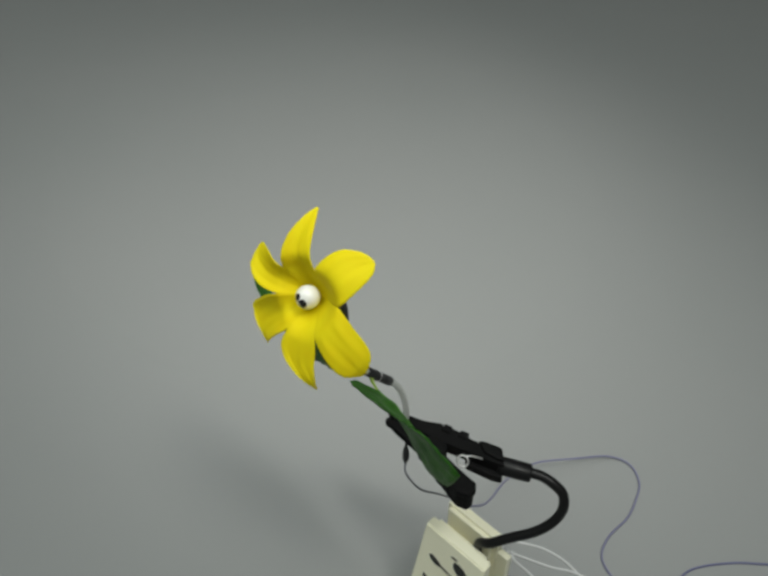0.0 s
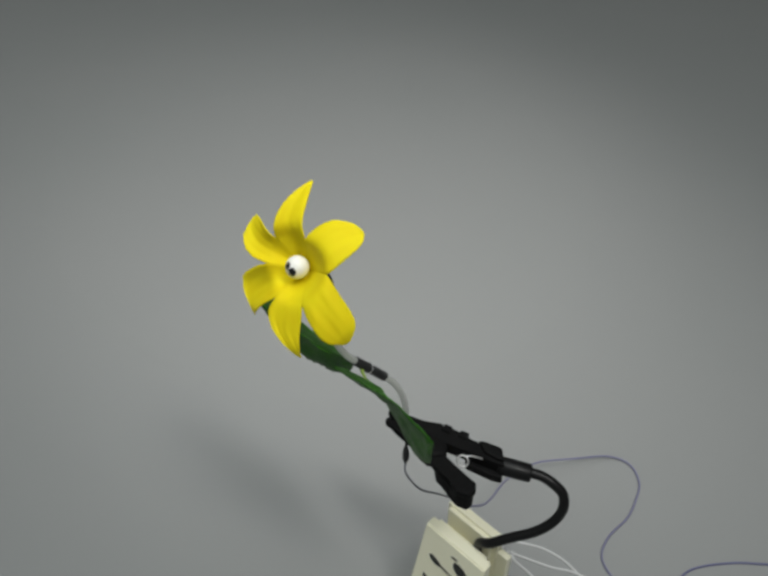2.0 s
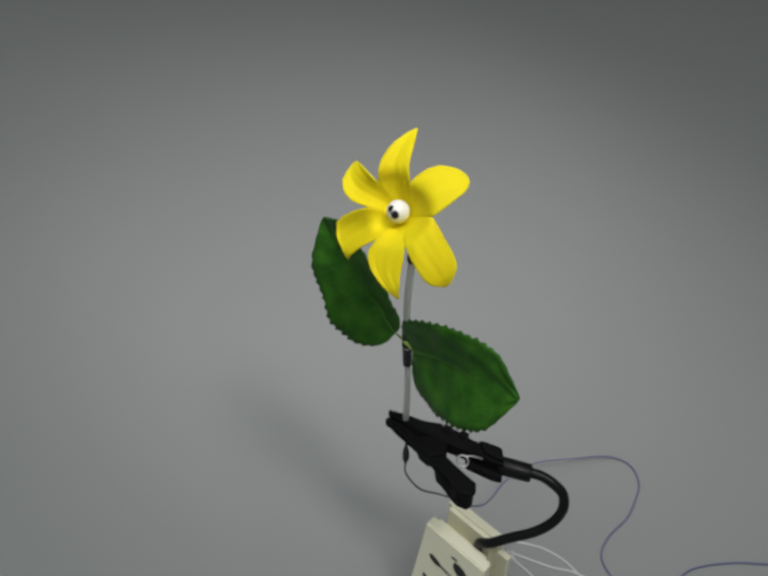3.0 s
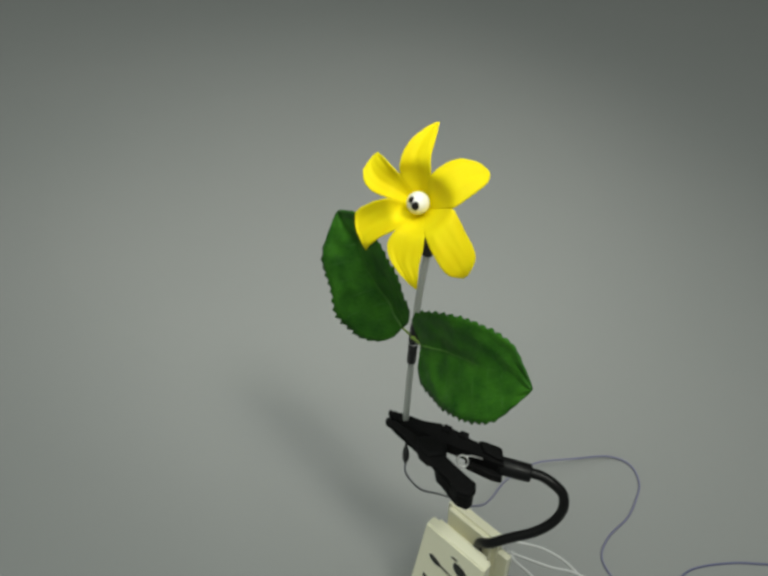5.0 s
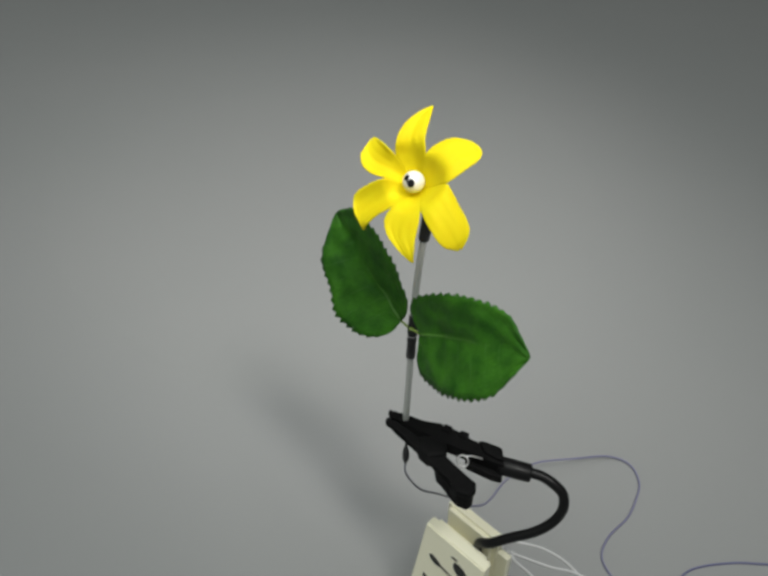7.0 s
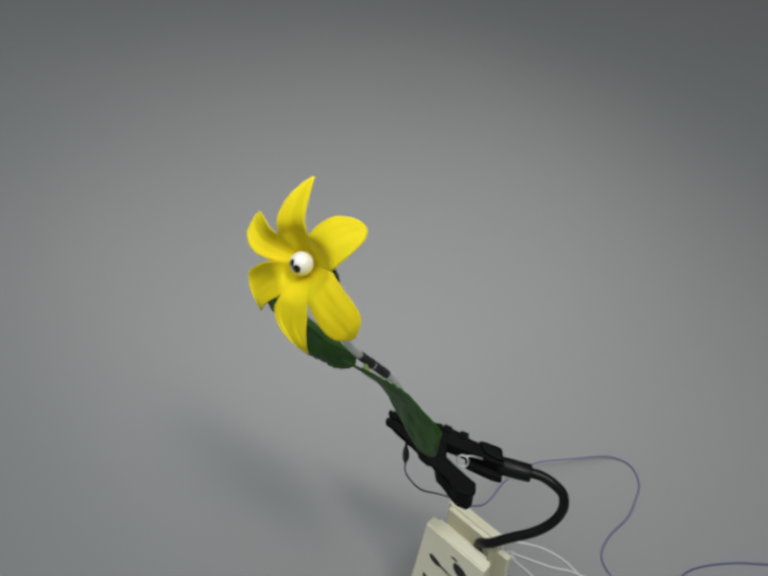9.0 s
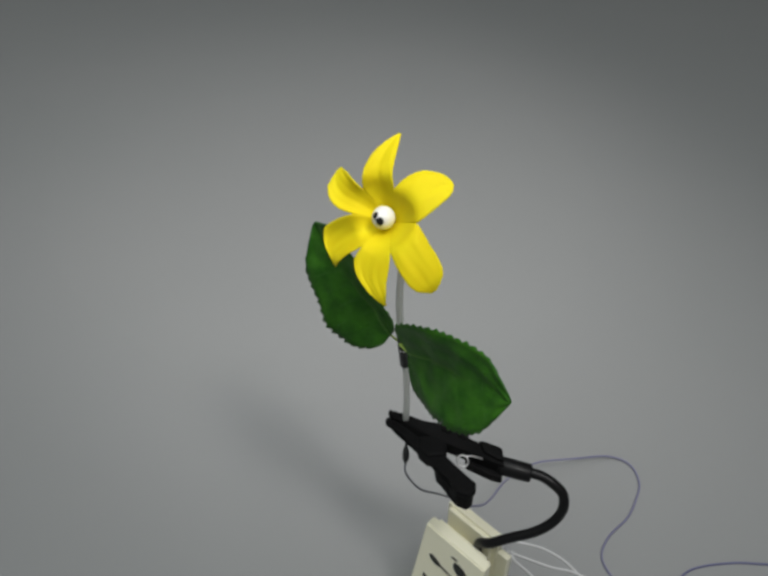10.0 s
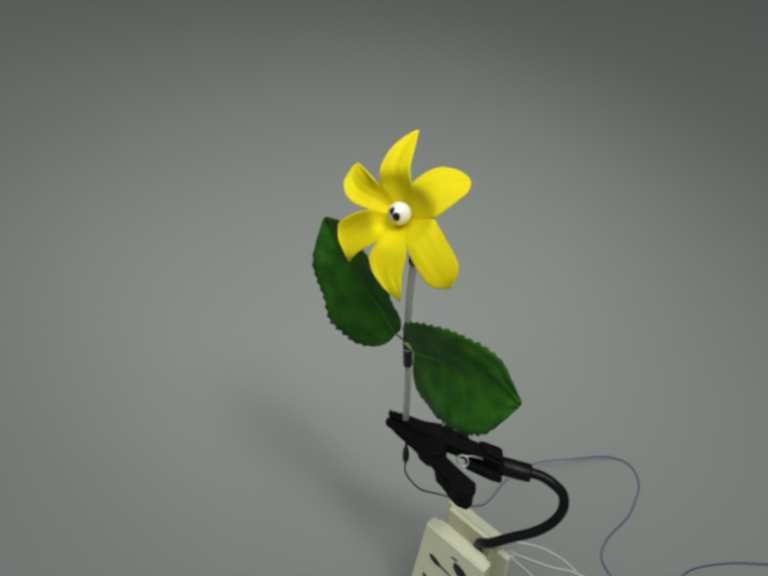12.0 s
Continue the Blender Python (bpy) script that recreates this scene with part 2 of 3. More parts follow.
# ---- clip on a bent arm ----
def clip():
    ob = tagged(new("crocodile_clip"), "black plastic spring clip on a bent black cable, gripping the stem", "clip")
    ob.location = (0.0088, 0.1261, 0.112)
    o = Vector(ob.location)

    def local(p):
        return Vector(p) - o

    back = bmesh.new()
    slab(back, [(-0.0060, 0.0035), (-0.0045, 0.0046), (-0.0005, 0.0018), (0.0070, -0.0010), (0.0145, -0.0034), (0.0158, -0.0030),
                (0.0166, -0.0053), (0.0205, -0.0062), (0.0218, -0.0066), (0.0258, -0.0116), (0.0316, -0.0130), (0.0374, -0.0160),
                (0.0374, -0.0230), (0.0330, -0.0212), (0.0225, -0.0158), (0.0150, -0.0120), (0.0085, -0.0080), (-0.0045, 0.0005)], -0.0016, 0.0040)
    part("upper_jaw", back, PLASTIC, ob, smooth=False)
    front = bmesh.new()
    slab(front, [(-0.0082, 0.0004), (-0.0072, 0.0014), (-0.0052, 0.0008), (0.0030, -0.0072), (0.0110, -0.0132), (0.0165, -0.0200),
                 (0.0258, -0.0306), (0.0254, -0.0338), (0.0224, -0.0360), (0.0178, -0.0338), (0.0158, -0.0282), (0.0130, -0.0250), (0.0105, -0.0232),
                 (0.0078, -0.0190), (0.0048, -0.0152), (-0.0030, -0.0050), (-0.0082, -0.0008)], 0.0004, 0.0036)
    part("lower_jaw", front, PLASTIC, ob, smooth=False)
    handle = bmesh.new()
    slab(handle, [(0.0110, -0.0185), (0.0148, -0.0190), (0.0182, -0.0230), (0.0250, -0.0310), (0.0248, -0.0336), (0.0224, -0.0356), (0.0182, -0.0336), (0.0162, -0.0282), (0.0115, -0.0228)], -0.0070, 0.0012)
    part("handle", handle, PLASTIC, ob, smooth=False)
    pivot = bmesh.new()
    slab(pivot, [(0.0040, -0.0090), (0.0110, -0.0085), (0.0165, -0.0125), (0.0150, -0.0185), (0.0080, -0.0190), (0.0045, -0.0150)], -0.0030, 0.0046, 0.0018)
    part("pivot_block", pivot, PLASTIC, ob, smooth=False)
    for x, y in ((0.0165, -0.0056), (0.0228, -0.0088)):
        bm = bmesh.new()
        box(bm, (-0.0018, -0.0016, 0.0030), (0.0018, 0.0016, 0.0052), pose(x, y, 0, 0, 0, -30), 0.0006)
        part("rib", bm, PLASTIC, ob)
    block = bmesh.new()
    slab(block, [(0.0285, -0.0120), (0.0316, -0.0128), (0.0372, -0.0158), (0.0372, -0.0218), (0.0345, -0.0206), (0.0300, -0.0174)], 0.0030, 0.0056, 0.0009)
    part("end_block", block, PLASTIC, ob, smooth=False)
    for k in range(3):
        bm = bmesh.new()
        bmesh.ops.create_cone(bm, cap_ends=True, segments=10, radius1=0.0011, radius2=0.0008, depth=0.0018,
                              matrix=pose(-0.0060 + 0.0003 * k, 0.0030 - 0.0012 * k, 0.0042))
        part("tooth", bm, PLASTIC, ob)
    coil = bmesh.new()
    tilt = pose(0.0212, -0.0212, 0.0046, 50, 0, 0)
    turns = [tilt @ Vector((0.0022 * math.cos(a), 0.0022 * math.sin(a), 0.0006 * a / 6)) for a in np.linspace(0.3, 4.3 * math.pi, 44)]
    tube(coil, turns, 0.0003, 8)
    tube(coil, [(0.0220, -0.0197, 0.0052), (0.0255, -0.0190, 0.0046), (0.0292, -0.0196, 0.0036)], 0.00034, 8)
    part("spring", coil, STEEL, ob, "bright steel coil spring")
    grip = bmesh.new()
    slab(grip, [(0.0232, -0.0150), (0.0370, -0.0170), (0.0368, -0.0250), (0.0330, -0.0240), (0.0235, -0.0185)], -0.0050, -0.0010)
    part("grip", grip, PLASTIC, ob, smooth=False)
    sleeve = bmesh.new()
    tube(sleeve, [local(p) for p in ((0.0445, 0.1065, 0.1120), (0.0460, 0.1060, 0.1119), (0.0560, 0.1030, 0.1114), (0.0568, 0.1028, 0.1114))],
         [0.0032, 0.0037, 0.0036, 0.0032], 20)
    part("ferrule", sleeve, RUBBER, ob, "black glossy ferrule")
    arm = bmesh.new()
    tube(arm, glide([local(p) for p in ((0.0550, 0.1034, 0.1116), (0.0605, 0.1018, 0.1112), (0.0652, 0.0992, 0.1095), (0.0688, 0.0968, 0.1060), (0.0690, 0.0942, 0.1005),
                                        (0.0655, 0.0920, 0.0950), (0.0590, 0.0912, 0.0895), (0.0500, 0.0922, 0.0835), (0.0430, 0.0930, 0.0785),
                                        (0.0400, 0.0962, 0.0735), (0.0394, 0.0984, 0.0680), (0.0394, 0.0990, 0.0615))], 6), 0.0020, 14)
    part("bent_arm", arm, RUBBER, ob, "thick black flexible cable")


clip()


# ---- wires ----
def wires():
    bm = bmesh.new()
    tube(bm, glide([(0.0090, 0.1185, 0.1015), (0.0088, 0.1172, 0.0985), (0.0092, 0.1152, 0.0940), (0.0150, 0.1142, 0.0850), (0.0225, 0.1160, 0.0790), (0.0290, 0.1225, 0.0670)]), 0.00045, 8)
    lead = part("control_wire", bm, GREYWIRE)
    tagged(lead, "thin grey wire with a black bead hanging below the clip", "wire")
    bm = bmesh.new()
    tube(bm, glide([(0.0093, 0.1226, 0.1060), (0.0090, 0.1204, 0.1040), (0.0090, 0.1188, 0.1020), (0.0088, 0.1172, 0.0985)], 4),
         [0.0005] * 3 + [0.0007, 0.0010, 0.0012, 0.0013, 0.0014, 0.0014, 0.0014, 0.0013, 0.0009, 0.0005], 12)
    part("bead", bm, SHRINK, lead, "black shrink-tube bead")
    bm = bmesh.new()
    tube(bm, glide([(0.0290, 0.1225, 0.0670), (0.0380, 0.1265, 0.0545), (0.0468, 0.1330, 0.0450), (0.0536, 0.1441, 0.0350), (0.0592, 0.1547, 0.0280),
                    (0.0662, 0.1649, 0.0220), (0.0830, 0.1790, 0.0155), (0.1080, 0.1870, 0.0090),
                    (0.1285, 0.1930, 0.0030), (0.1400, 0.1890, 0.0011), (0.1425, 0.1767, 0.0011), (0.1375, 0.1650, 0.0011), (0.1300, 0.1540, 0.0011),
                    (0.1172, 0.1425, 0.0011), (0.1113, 0.1308, 0.0011), (0.1150, 0.1190, 0.0011), (0.1230, 0.1080, 0.0011), (0.1320, 0.0960, 0.0011), (0.1360, 0.0800, 0.0011)], 8), 0.00052, 8)
    tagged(part("violet_wire", bm, BLUE), "thin violet-blue insulated wire curling over the desk", "wire")
    bm = bmesh.new()
    tube(bm, glide([(0.1260, 0.0850, 0.0008), (0.1330, 0.1020, 0.0008), (0.1420, 0.1130, 0.0008), (0.1500, 0.1218, 0.0008), (0.1600, 0.1262, 0.0008), (0.1780, 0.1284, 0.0008),
                    (0.1950, 0.1276, 0.0008), (0.2300, 0.1260, 0.0008), (0.2700, 0.1180, 0.0008)], 8), 0.00055, 8)
    tagged(part("navy_wire", bm, NAVY), "thin dark blue insulated wire lying flat on the desk", "wire")
    for pts in ([(0.0490, 0.1060, 0.0300), (0.0642, 0.1419, 0.0008), (0.0703, 0.1399, 0.0008), (0.0818, 0.1365, 0.0008), (0.0908, 0.1305, 0.0008), (0.0968, 0.1233, 0.0008), (0.1020, 0.1150, 0.0008), (0.1058, 0.1051, 0.0008)],
                [(0.0485, 0.1050, 0.0260), (0.0633, 0.1343, 0.0008), (0.0681, 0.1327, 0.0008), (0.0840, 0.1262, 0.0008), (0.0958, 0.1230, 0.0008), (0.1080, 0.1150, 0.0008), (0.1176, 0.1051, 0.0008)],
                [(0.0480, 0.1040, 0.0220), (0.0632, 0.1335, 0.0008), (0.0671, 0.1289, 0.0008), (0.0729, 0.1228, 0.0008), (0.0790, 0.1150, 0.0008), (0.0832, 0.1051, 0.0008)]):
        bm = bmesh.new()
        tube(bm, glide(pts, 8), 0.0006, 8)
        tagged(part("white_wire", bm, WHITEWIRE), "thin white wire lying on the desk behind the holder", "wire", "white wires")


wires()

# ---- the artificial flower: stem, collar with leaves, blossom ----
ROOT = Vector((0.0088, 0.1261, 0.1150))
LOWER, COLLAR, UPPER = 0.0344, 0.0194, 0.0309
STAND = Matrix(((0.9991, 0.0139, 0.0397), (-0.0149, 0.9995, 0.0262), (-0.0393, -0.0268, 0.9989))).to_quaternion().to_matrix().to_4x4()
FACE = Vector((-0.425, -0.698, 0.576)).normalized()
HEART = Vector((-0.0081, -0.0132, 0.0243))
PIECES = 12

flower = tagged(new("artificial_flower"), "yellow fabric flower with two green leaves on a clear stem", "artificial flower")
flower.location = ROOT


def arc(wx, wy, length, s=1.0):
    """The pose at the part s of a stem that bends evenly by (wx, wy) radians over its length."""
    wx, wy, length = wx * s, wy * s, length * s
    th = math.hypot(wx, wy)
    if th < 1e-5:
        return Matrix.Translation((0, 0, length))
    q = Matrix.Rotation(th, 4, Vector((wx, wy, 0)))
    k = length / th
    return Matrix.Translation((wy / th * (1 - math.cos(th)) * k, -wx / th * (1 - math.cos(th)) * k, math.sin(th) * k)) @ q


def bend(ax, ay, bx, by):
    """The poses along the stem for the bends of its lower and upper tube: lower pieces, collar, upper pieces, blossom."""
    low = [STAND @ arc(ax, ay, LOWER, (k + 0.5) / PIECES) for k in range(PIECES)]
    collar = STAND @ arc(ax, ay, LOWER)
    end = collar @ Matrix.Translation((0, 0, COLLAR))
    high = [end @ arc(bx, by, UPPER, (k + 0.5) / PIECES) for k in range(PIECES)]
    return low, collar, high, end @ arc(bx, by, UPPER)


def stem_piece(length, first):
    bm = bmesh.new()
    half = length / PIECES * 0.52
    tube(bm, [(0, 0, -half - (0.004 if first else 0)), (0, 0, half)], 0.00125, 16, caps=False)
    return part("stem_piece", bm, TUBE, flower)


def leaf(name, root, middle, tip, right, left, lean, waist, full, keel, parent, seed):
    """A serrated leaf with a raised midrib. right and left: places on its two edges, each with its share of the length."""
    rnd = random.Random(seed)
    root, middle, tip = (Vector(v) for v in (root, middle, tip))
    c = 0.45
    ctrl = (middle - root * (1 - c) ** 2 - tip * c ** 2) / (2 * c * (1 - c))
    rib = lambda s: root * (1 - s) ** 2 + ctrl * 2 * s * (1 - s) + tip * s * s
    end, peak = 0.5, full / (full + 0.5)
    outline = lambda s: (max(s, 0.0) ** full * max(1 - s, 0.0) ** end / (peak ** full * (1 - peak) ** end)
                         * (1 - 0.6 * min(max((s - 0.81) / 0.19, 0.0), 1.0) ** 1.3))

    def half(side, s):
        """From the midrib to an edge at the full width, turning as the leaf twists."""
        ends = [(q, (Vector(p) - rib(q)) / outline(q)) for q, p in side]
        (q, a), (r, b) = ends[0], ends[-1]
        return a.lerp(b, min(max((s - q) / (r - q), -0.2), 1.3)) if r > q else a

    steps, across = 72, 9
    along = (tip - root).normalized()
    up = half(right, 0.4).cross(along).normalized()

    def place(s, v, more=0.0):
        wide = max(outline(s), 0.004)
        k = abs(v) * wide * (1 - (waist * math.exp(-((s - 0.64) / 0.13) ** 2) if v < 0 else 0.0))
        ripple = 0.0002 * math.sin(9 * math.pi * (s - 0.35 * abs(v))) * abs(v) + keel * (1 - abs(v)) * min(5 * s, 1.0) * min(3.5 * (1 - s), 1.0)
        ripple += 0.00042 * math.sin(19 * s + 4.1 * v + seed) * math.sin(7.3 * v - 8 * s + 2 * seed) * min(6 * s, 1.0)
        return rib(s) + half(right if v > 0 else left, s) * k * (1 + more) + up * ripple + along * (0.006 * s - 0.0025 + lean[0 if v > 0 else 1]) * abs(v) ** 1.5 * wide

    rows = []
    for i in range(steps + 1):
        s = i / steps
        tooth = (0.065 + 0.05 * rnd.random()) * ((s * 18) % 1.0) * (1 if 0.05 < s < 0.96 else 0)
        rows.append([place(s, j / across, tooth + 0.02 * rnd.random() if abs(j) == across else 0.0) for j in range(-across, across + 1)])
    bm = bmesh.new()
    sheet(bm, rows, 0.00035)
    blade = part(name, bm, LEAF, parent)
    bm = bmesh.new()
    tube(bm, [place(k / 24, 0.0) for k in range(0, 24)], [0.00016 + 0.00044 * (1 - k / 23) ** 2.5 for k in range(24)], 8)
    part("midrib", bm, MIDRIB, blade, "yellow-green raised midrib")
    bm = bmesh.new()
    for k in range(6):
        for side in (-1, 1):
            tube(bm, [place(0.08 + 0.125 * k + 0.16 * q, side * 0.86 * q) for q in np.linspace(0, 1, 10)], 0.00021, 6)
    part("leaf_rib", bm, VEIN, blade, "pale raised side veins")
    return blade


def collar_with_leaves():
    bm = bmesh.new()
    tube(bm, [(0, 0, z) for z in (-0.0004, 0.0, 0.0060, 0.0068, 0.0076, 0.0120, 0.0128, 0.0188, 0.0194)],
         [0.0012, 0.0018, 0.00175, 0.0016, 0.00185, 0.0019, 0.0017, 0.0017, 0.0012], 18)
    collar = part("collar", bm, SHRINK, flower, "black shrink-tube collar holding both leaves")
    for z in (0.0105,):
        bm = bmesh.new()
        tube(bm, [(0.0019 * math.cos(t), 0.0019 * math.sin(t), z + 0.0003 * math.sin(t)) for t in np.linspace(0, 2 * math.pi, 25)], 0.00012, 6)
        part("binding", bm, WHITEWIRE, collar, "pale thread binding")
    base_a, base_b = (-0.0043, 0.0028, 0.0145), (0.0022, -0.0070, 0.0160)
    for pts in ([(0.0, 0.0, 0.0112), (-0.0015, 0.0012, 0.0128), base_a], [(-0.0008, -0.0012, 0.0140), (0.0004, -0.0038, 0.0152), base_b]):
        bm = bmesh.new()
        line = glide(pts, 5)
        tube(bm, line, [0.0008 - 0.0005 * k / len(line) for k in range(len(line))], 8)
        part("leaf_stalk", bm, STALK, collar, "thin yellow-green stalk")
    leaf("leaf", base_a, (-0.0190, 0.0160, 0.0268), (-0.0304, 0.0365, 0.0410), [(0.38, (-0.0101, 0.0073, 0.0392))], [(0.38, (-0.0291, 0.0155, 0.0097))], (0.0, -0.0045), 0.17, 0.50, -0.0026, collar, 3)
    leaf("leaf", base_b, (0.0155, -0.0263, 0.0273), (0.0338, -0.0415, 0.0345), [(0.09, (0.0006, -0.0070, 0.0303)), (0.62, (0.0202, -0.0235, 0.0417))],
         [(0.12, (0.0050, -0.0161, 0.0040)), (0.62, (0.0170, -0.0367, 0.0129))], (0.0, 0.0), 0.0, 0.23, 0.0034, collar, 4)
    return collar


SIDE = Vector((0, 0, 1)).cross(FACE).normalized()
OVER = FACE.cross(SIDE)
# the six notches between the petals: angle round the flower's axis, reach from it and rise before the bead's middle (mm)
NOTCH = [(80, 8.6, 4.4), (8, 12.3, 4.7), (-48, 11.3, 4.2), (-101, 9.7, 2.2), (-166, 8.8, 2.0), (-214, 9.8, 2.9)]


def spot(angle, reach, rise):
    """A place on the flower from its angle (degrees), reach and rise (mm)."""
    a = radians(angle)
    return HEART + (SIDE * math.cos(a) + OVER * math.sin(a)) * reach * 0.001 + FACE * rise * 0.001


def rim(notch, edge):
    """One side of a petal, as (angle, reach, rise): up the funnel's wall to the notch, then out along the free edge to the tip."""
    line = []
    for k in range(10):
        q = k / 10
        line.append(Vector((notch[0], 1.3 + (notch[1] - 1.3) * q, -5.6 + (notch[2] + 5.6) * (0.75 * q + 0.25 * q * q))))
    return line + glide([notch, *edge], 22 // len(edge))


def petal(low, high, channel, ridge, curl, wave, parent, seed):
    """A lobe of the funnel between two notches. low and high: its free edges from the notch to the tip, (angle, reach, rise)."""
    rnd = random.Random(seed)
    a, b = rim(*low), rim(*high)
    count, across = 36, 10

    def at(line, u):
        x = u * (len(line) - 1)
        k = min(int(x), len(line) - 2)
        return line[k].lerp(line[k + 1], x - k)

    net = []
    for i in range(count + 1):
        u = i / count
        p, q = at(a, u), at(b, u)
        free = max(u - 0.28, 0.0) / 0.72
        line = []
        for j in range(-across, across + 1):
            v = j / across
            c = p.lerp(q, (v + 1) / 2)
            c.z -= channel * (1 - abs(v) ** 1.5) * math.sin(math.pi * min(u * 1.02, 1.0)) ** 1.3
            c.z += ridge * (1 - v * v) * math.exp(-((free - 0.22) / 0.17) ** 2)
            c.z -= curl * max(free - 0.5, 0.0) ** 2 / 0.25
            c.z += (wave * math.sin(5.5 * v + 4 * u + seed) + 0.10 * math.sin(13 * v - 7 * u + 2 * seed)) * math.sin(math.pi * min(free * 1.05, 1.0))
            if abs(j) == across and 0.05 < free < 0.97:
                c.y += rnd.uniform(-0.16, 0.16)
            line.append(c)
        net.append(line)
    for _ in range(5):  # soften the bend where the funnel opens into the lobe
        for j in range(2 * across + 1):
            z = [line[j].z for line in net]
            for i in range(1, count):
                net[i][j].z = (z[i - 1] + 2 * z[i] + z[i + 1]) / 4
    rows = [[spot(*c) for c in line] for line in net]
    bm = bmesh.new()
    sheet(bm, rows, 0.0004)
    return part("petal", bm, PETAL, parent)


def blossom():
    bm = bmesh.new()
    tube(bm, glide([(0, 0, -0.0004), (0, 0, 0.0050), (-0.0004, -0.0006, 0.0100), (-0.0025, -0.0042, 0.0160), HEART - FACE * 0.0076], 5),
         [0.0017] + [0.0020] * 9 + [0.0021, 0.0022, 0.0023, 0.0024, 0.0025, 0.0026, 0.0027, 0.0028, 0.0030, 0.0030, 0.0026], 18)
    head = part("blossom", bm, SHRINK, flower, "black connector carrying six yellow petals and a white bead")
    n = NOTCH
    turned = [(x + 360, y, z) for x, y, z in n]
    # low edge, high edge, depth of the channel along the middle, height of the funnel's lip, curl of the end, waviness (mm)
    for k, spec in enumerate((
            ((n[0], [(90, 13.0, 6.6), (95, 19.5, 5.2), (99.5, 25.0, 2.0)]), (turned[5], [(133, 12.6, 6.2), (116, 19.0, 5.0), (101, 25.2, 2.0)]), 1.5, 0.4, 0.6, 0.25),
            ((n[1], [(25, 17.2, 3.8), (36, 21.6, 1.4), (43, 22.8, 0.2)]), (n[0], [(69, 16.8, 2.8), (54, 21.6, 1.0), (46, 22.9, 0.2)]), 0.3, 1.3, 0.4, 0.15),
            ((n[2], [(-45, 18.7, 4.0), (-42, 24.2, 1.2), (-35, 26.4, -0.6)]), (n[1], [(-7, 17.0, 2.4), (-19, 24.0, -1.4), (-31, 26.5, -0.8)]), -0.6, 0.3, 2.4, 0.30),
            ((n[3], [(-100, 15.2, 2.0), (-80, 21.6, 1.4), (-67, 25.8, 0.2)]), (n[2], [(-60, 18.6, 2.4), (-63, 23.0, 1.4), (-65.5, 26.0, 0.2)]), 0.6, 0.2, 1.6, 0.20),
            ((n[4], [(-160, 16.0, -1.2), (-152, 22.0, -4.4), (-124, 22.2, -5.0)]), (n[3], [(-113, 14.6, 1.0), (-119, 19.6, -2.2), (-121, 22.2, -5.0)]), 3.8, 0.0, 0.6, 0.20),
            ((turned[5], [(149, 13.0, 4.4), (151, 18.2, 2.4), (153, 21.6, 0.2)]), (turned[4], [(187, 15.8, 1.4), (174, 20.6, 1.2), (156, 21.9, 0.2)]), 2.6, 0.0, 0.0, 0.20))):
        petal(*spec, head, 20 + k)
    bm = bmesh.new()
    sheet(bm, [[spot(a, r, z) for a in np.linspace(0, 360, 31)] for r, z in ((0.4, -5.6), (1.4, -5.7), (2.4, -5.6), (3.2, -5.4))], 0.0004)
    part("throat", bm, PETAL, head)
    bm = bmesh.new()
    bmesh.ops.create_uvsphere(bm, u_segments=32, v_segments=20, radius=0.0035, matrix=Matrix.Translation(HEART))
    part("bead", bm, BEAD, head, "round glossy white bead")
    for way, size in (((-0.31, -0.94, 0.13), 0.00118), ((-0.72, -0.50, 0.46), 0.00095), ((-0.66, -0.73, 0.18), 0.00030)):
        w = Vector(way).normalized()
        bm = bmesh.new()
        bmesh.ops.create_uvsphere(bm, u_segments=14, v_segments=8, radius=1.0)
        bmesh.ops.transform(bm, verts=bm.verts[:], matrix=Matrix.Translation(HEART + w * 0.00342)
                            @ w.to_track_quat("Z", "Y").to_matrix().to_4x4() @ Matrix.Diagonal((size, size * 1.15, 0.00025, 1)))
        part("dot", bm, INK, head, "small black dot")
    return head


lower_stem = [stem_piece(LOWER, k == 0) for k in range(PIECES)]
collar = collar_with_leaves()
upper_stem = [stem_piece(UPPER, False) for k in range(PIECES)]
head = blossom()


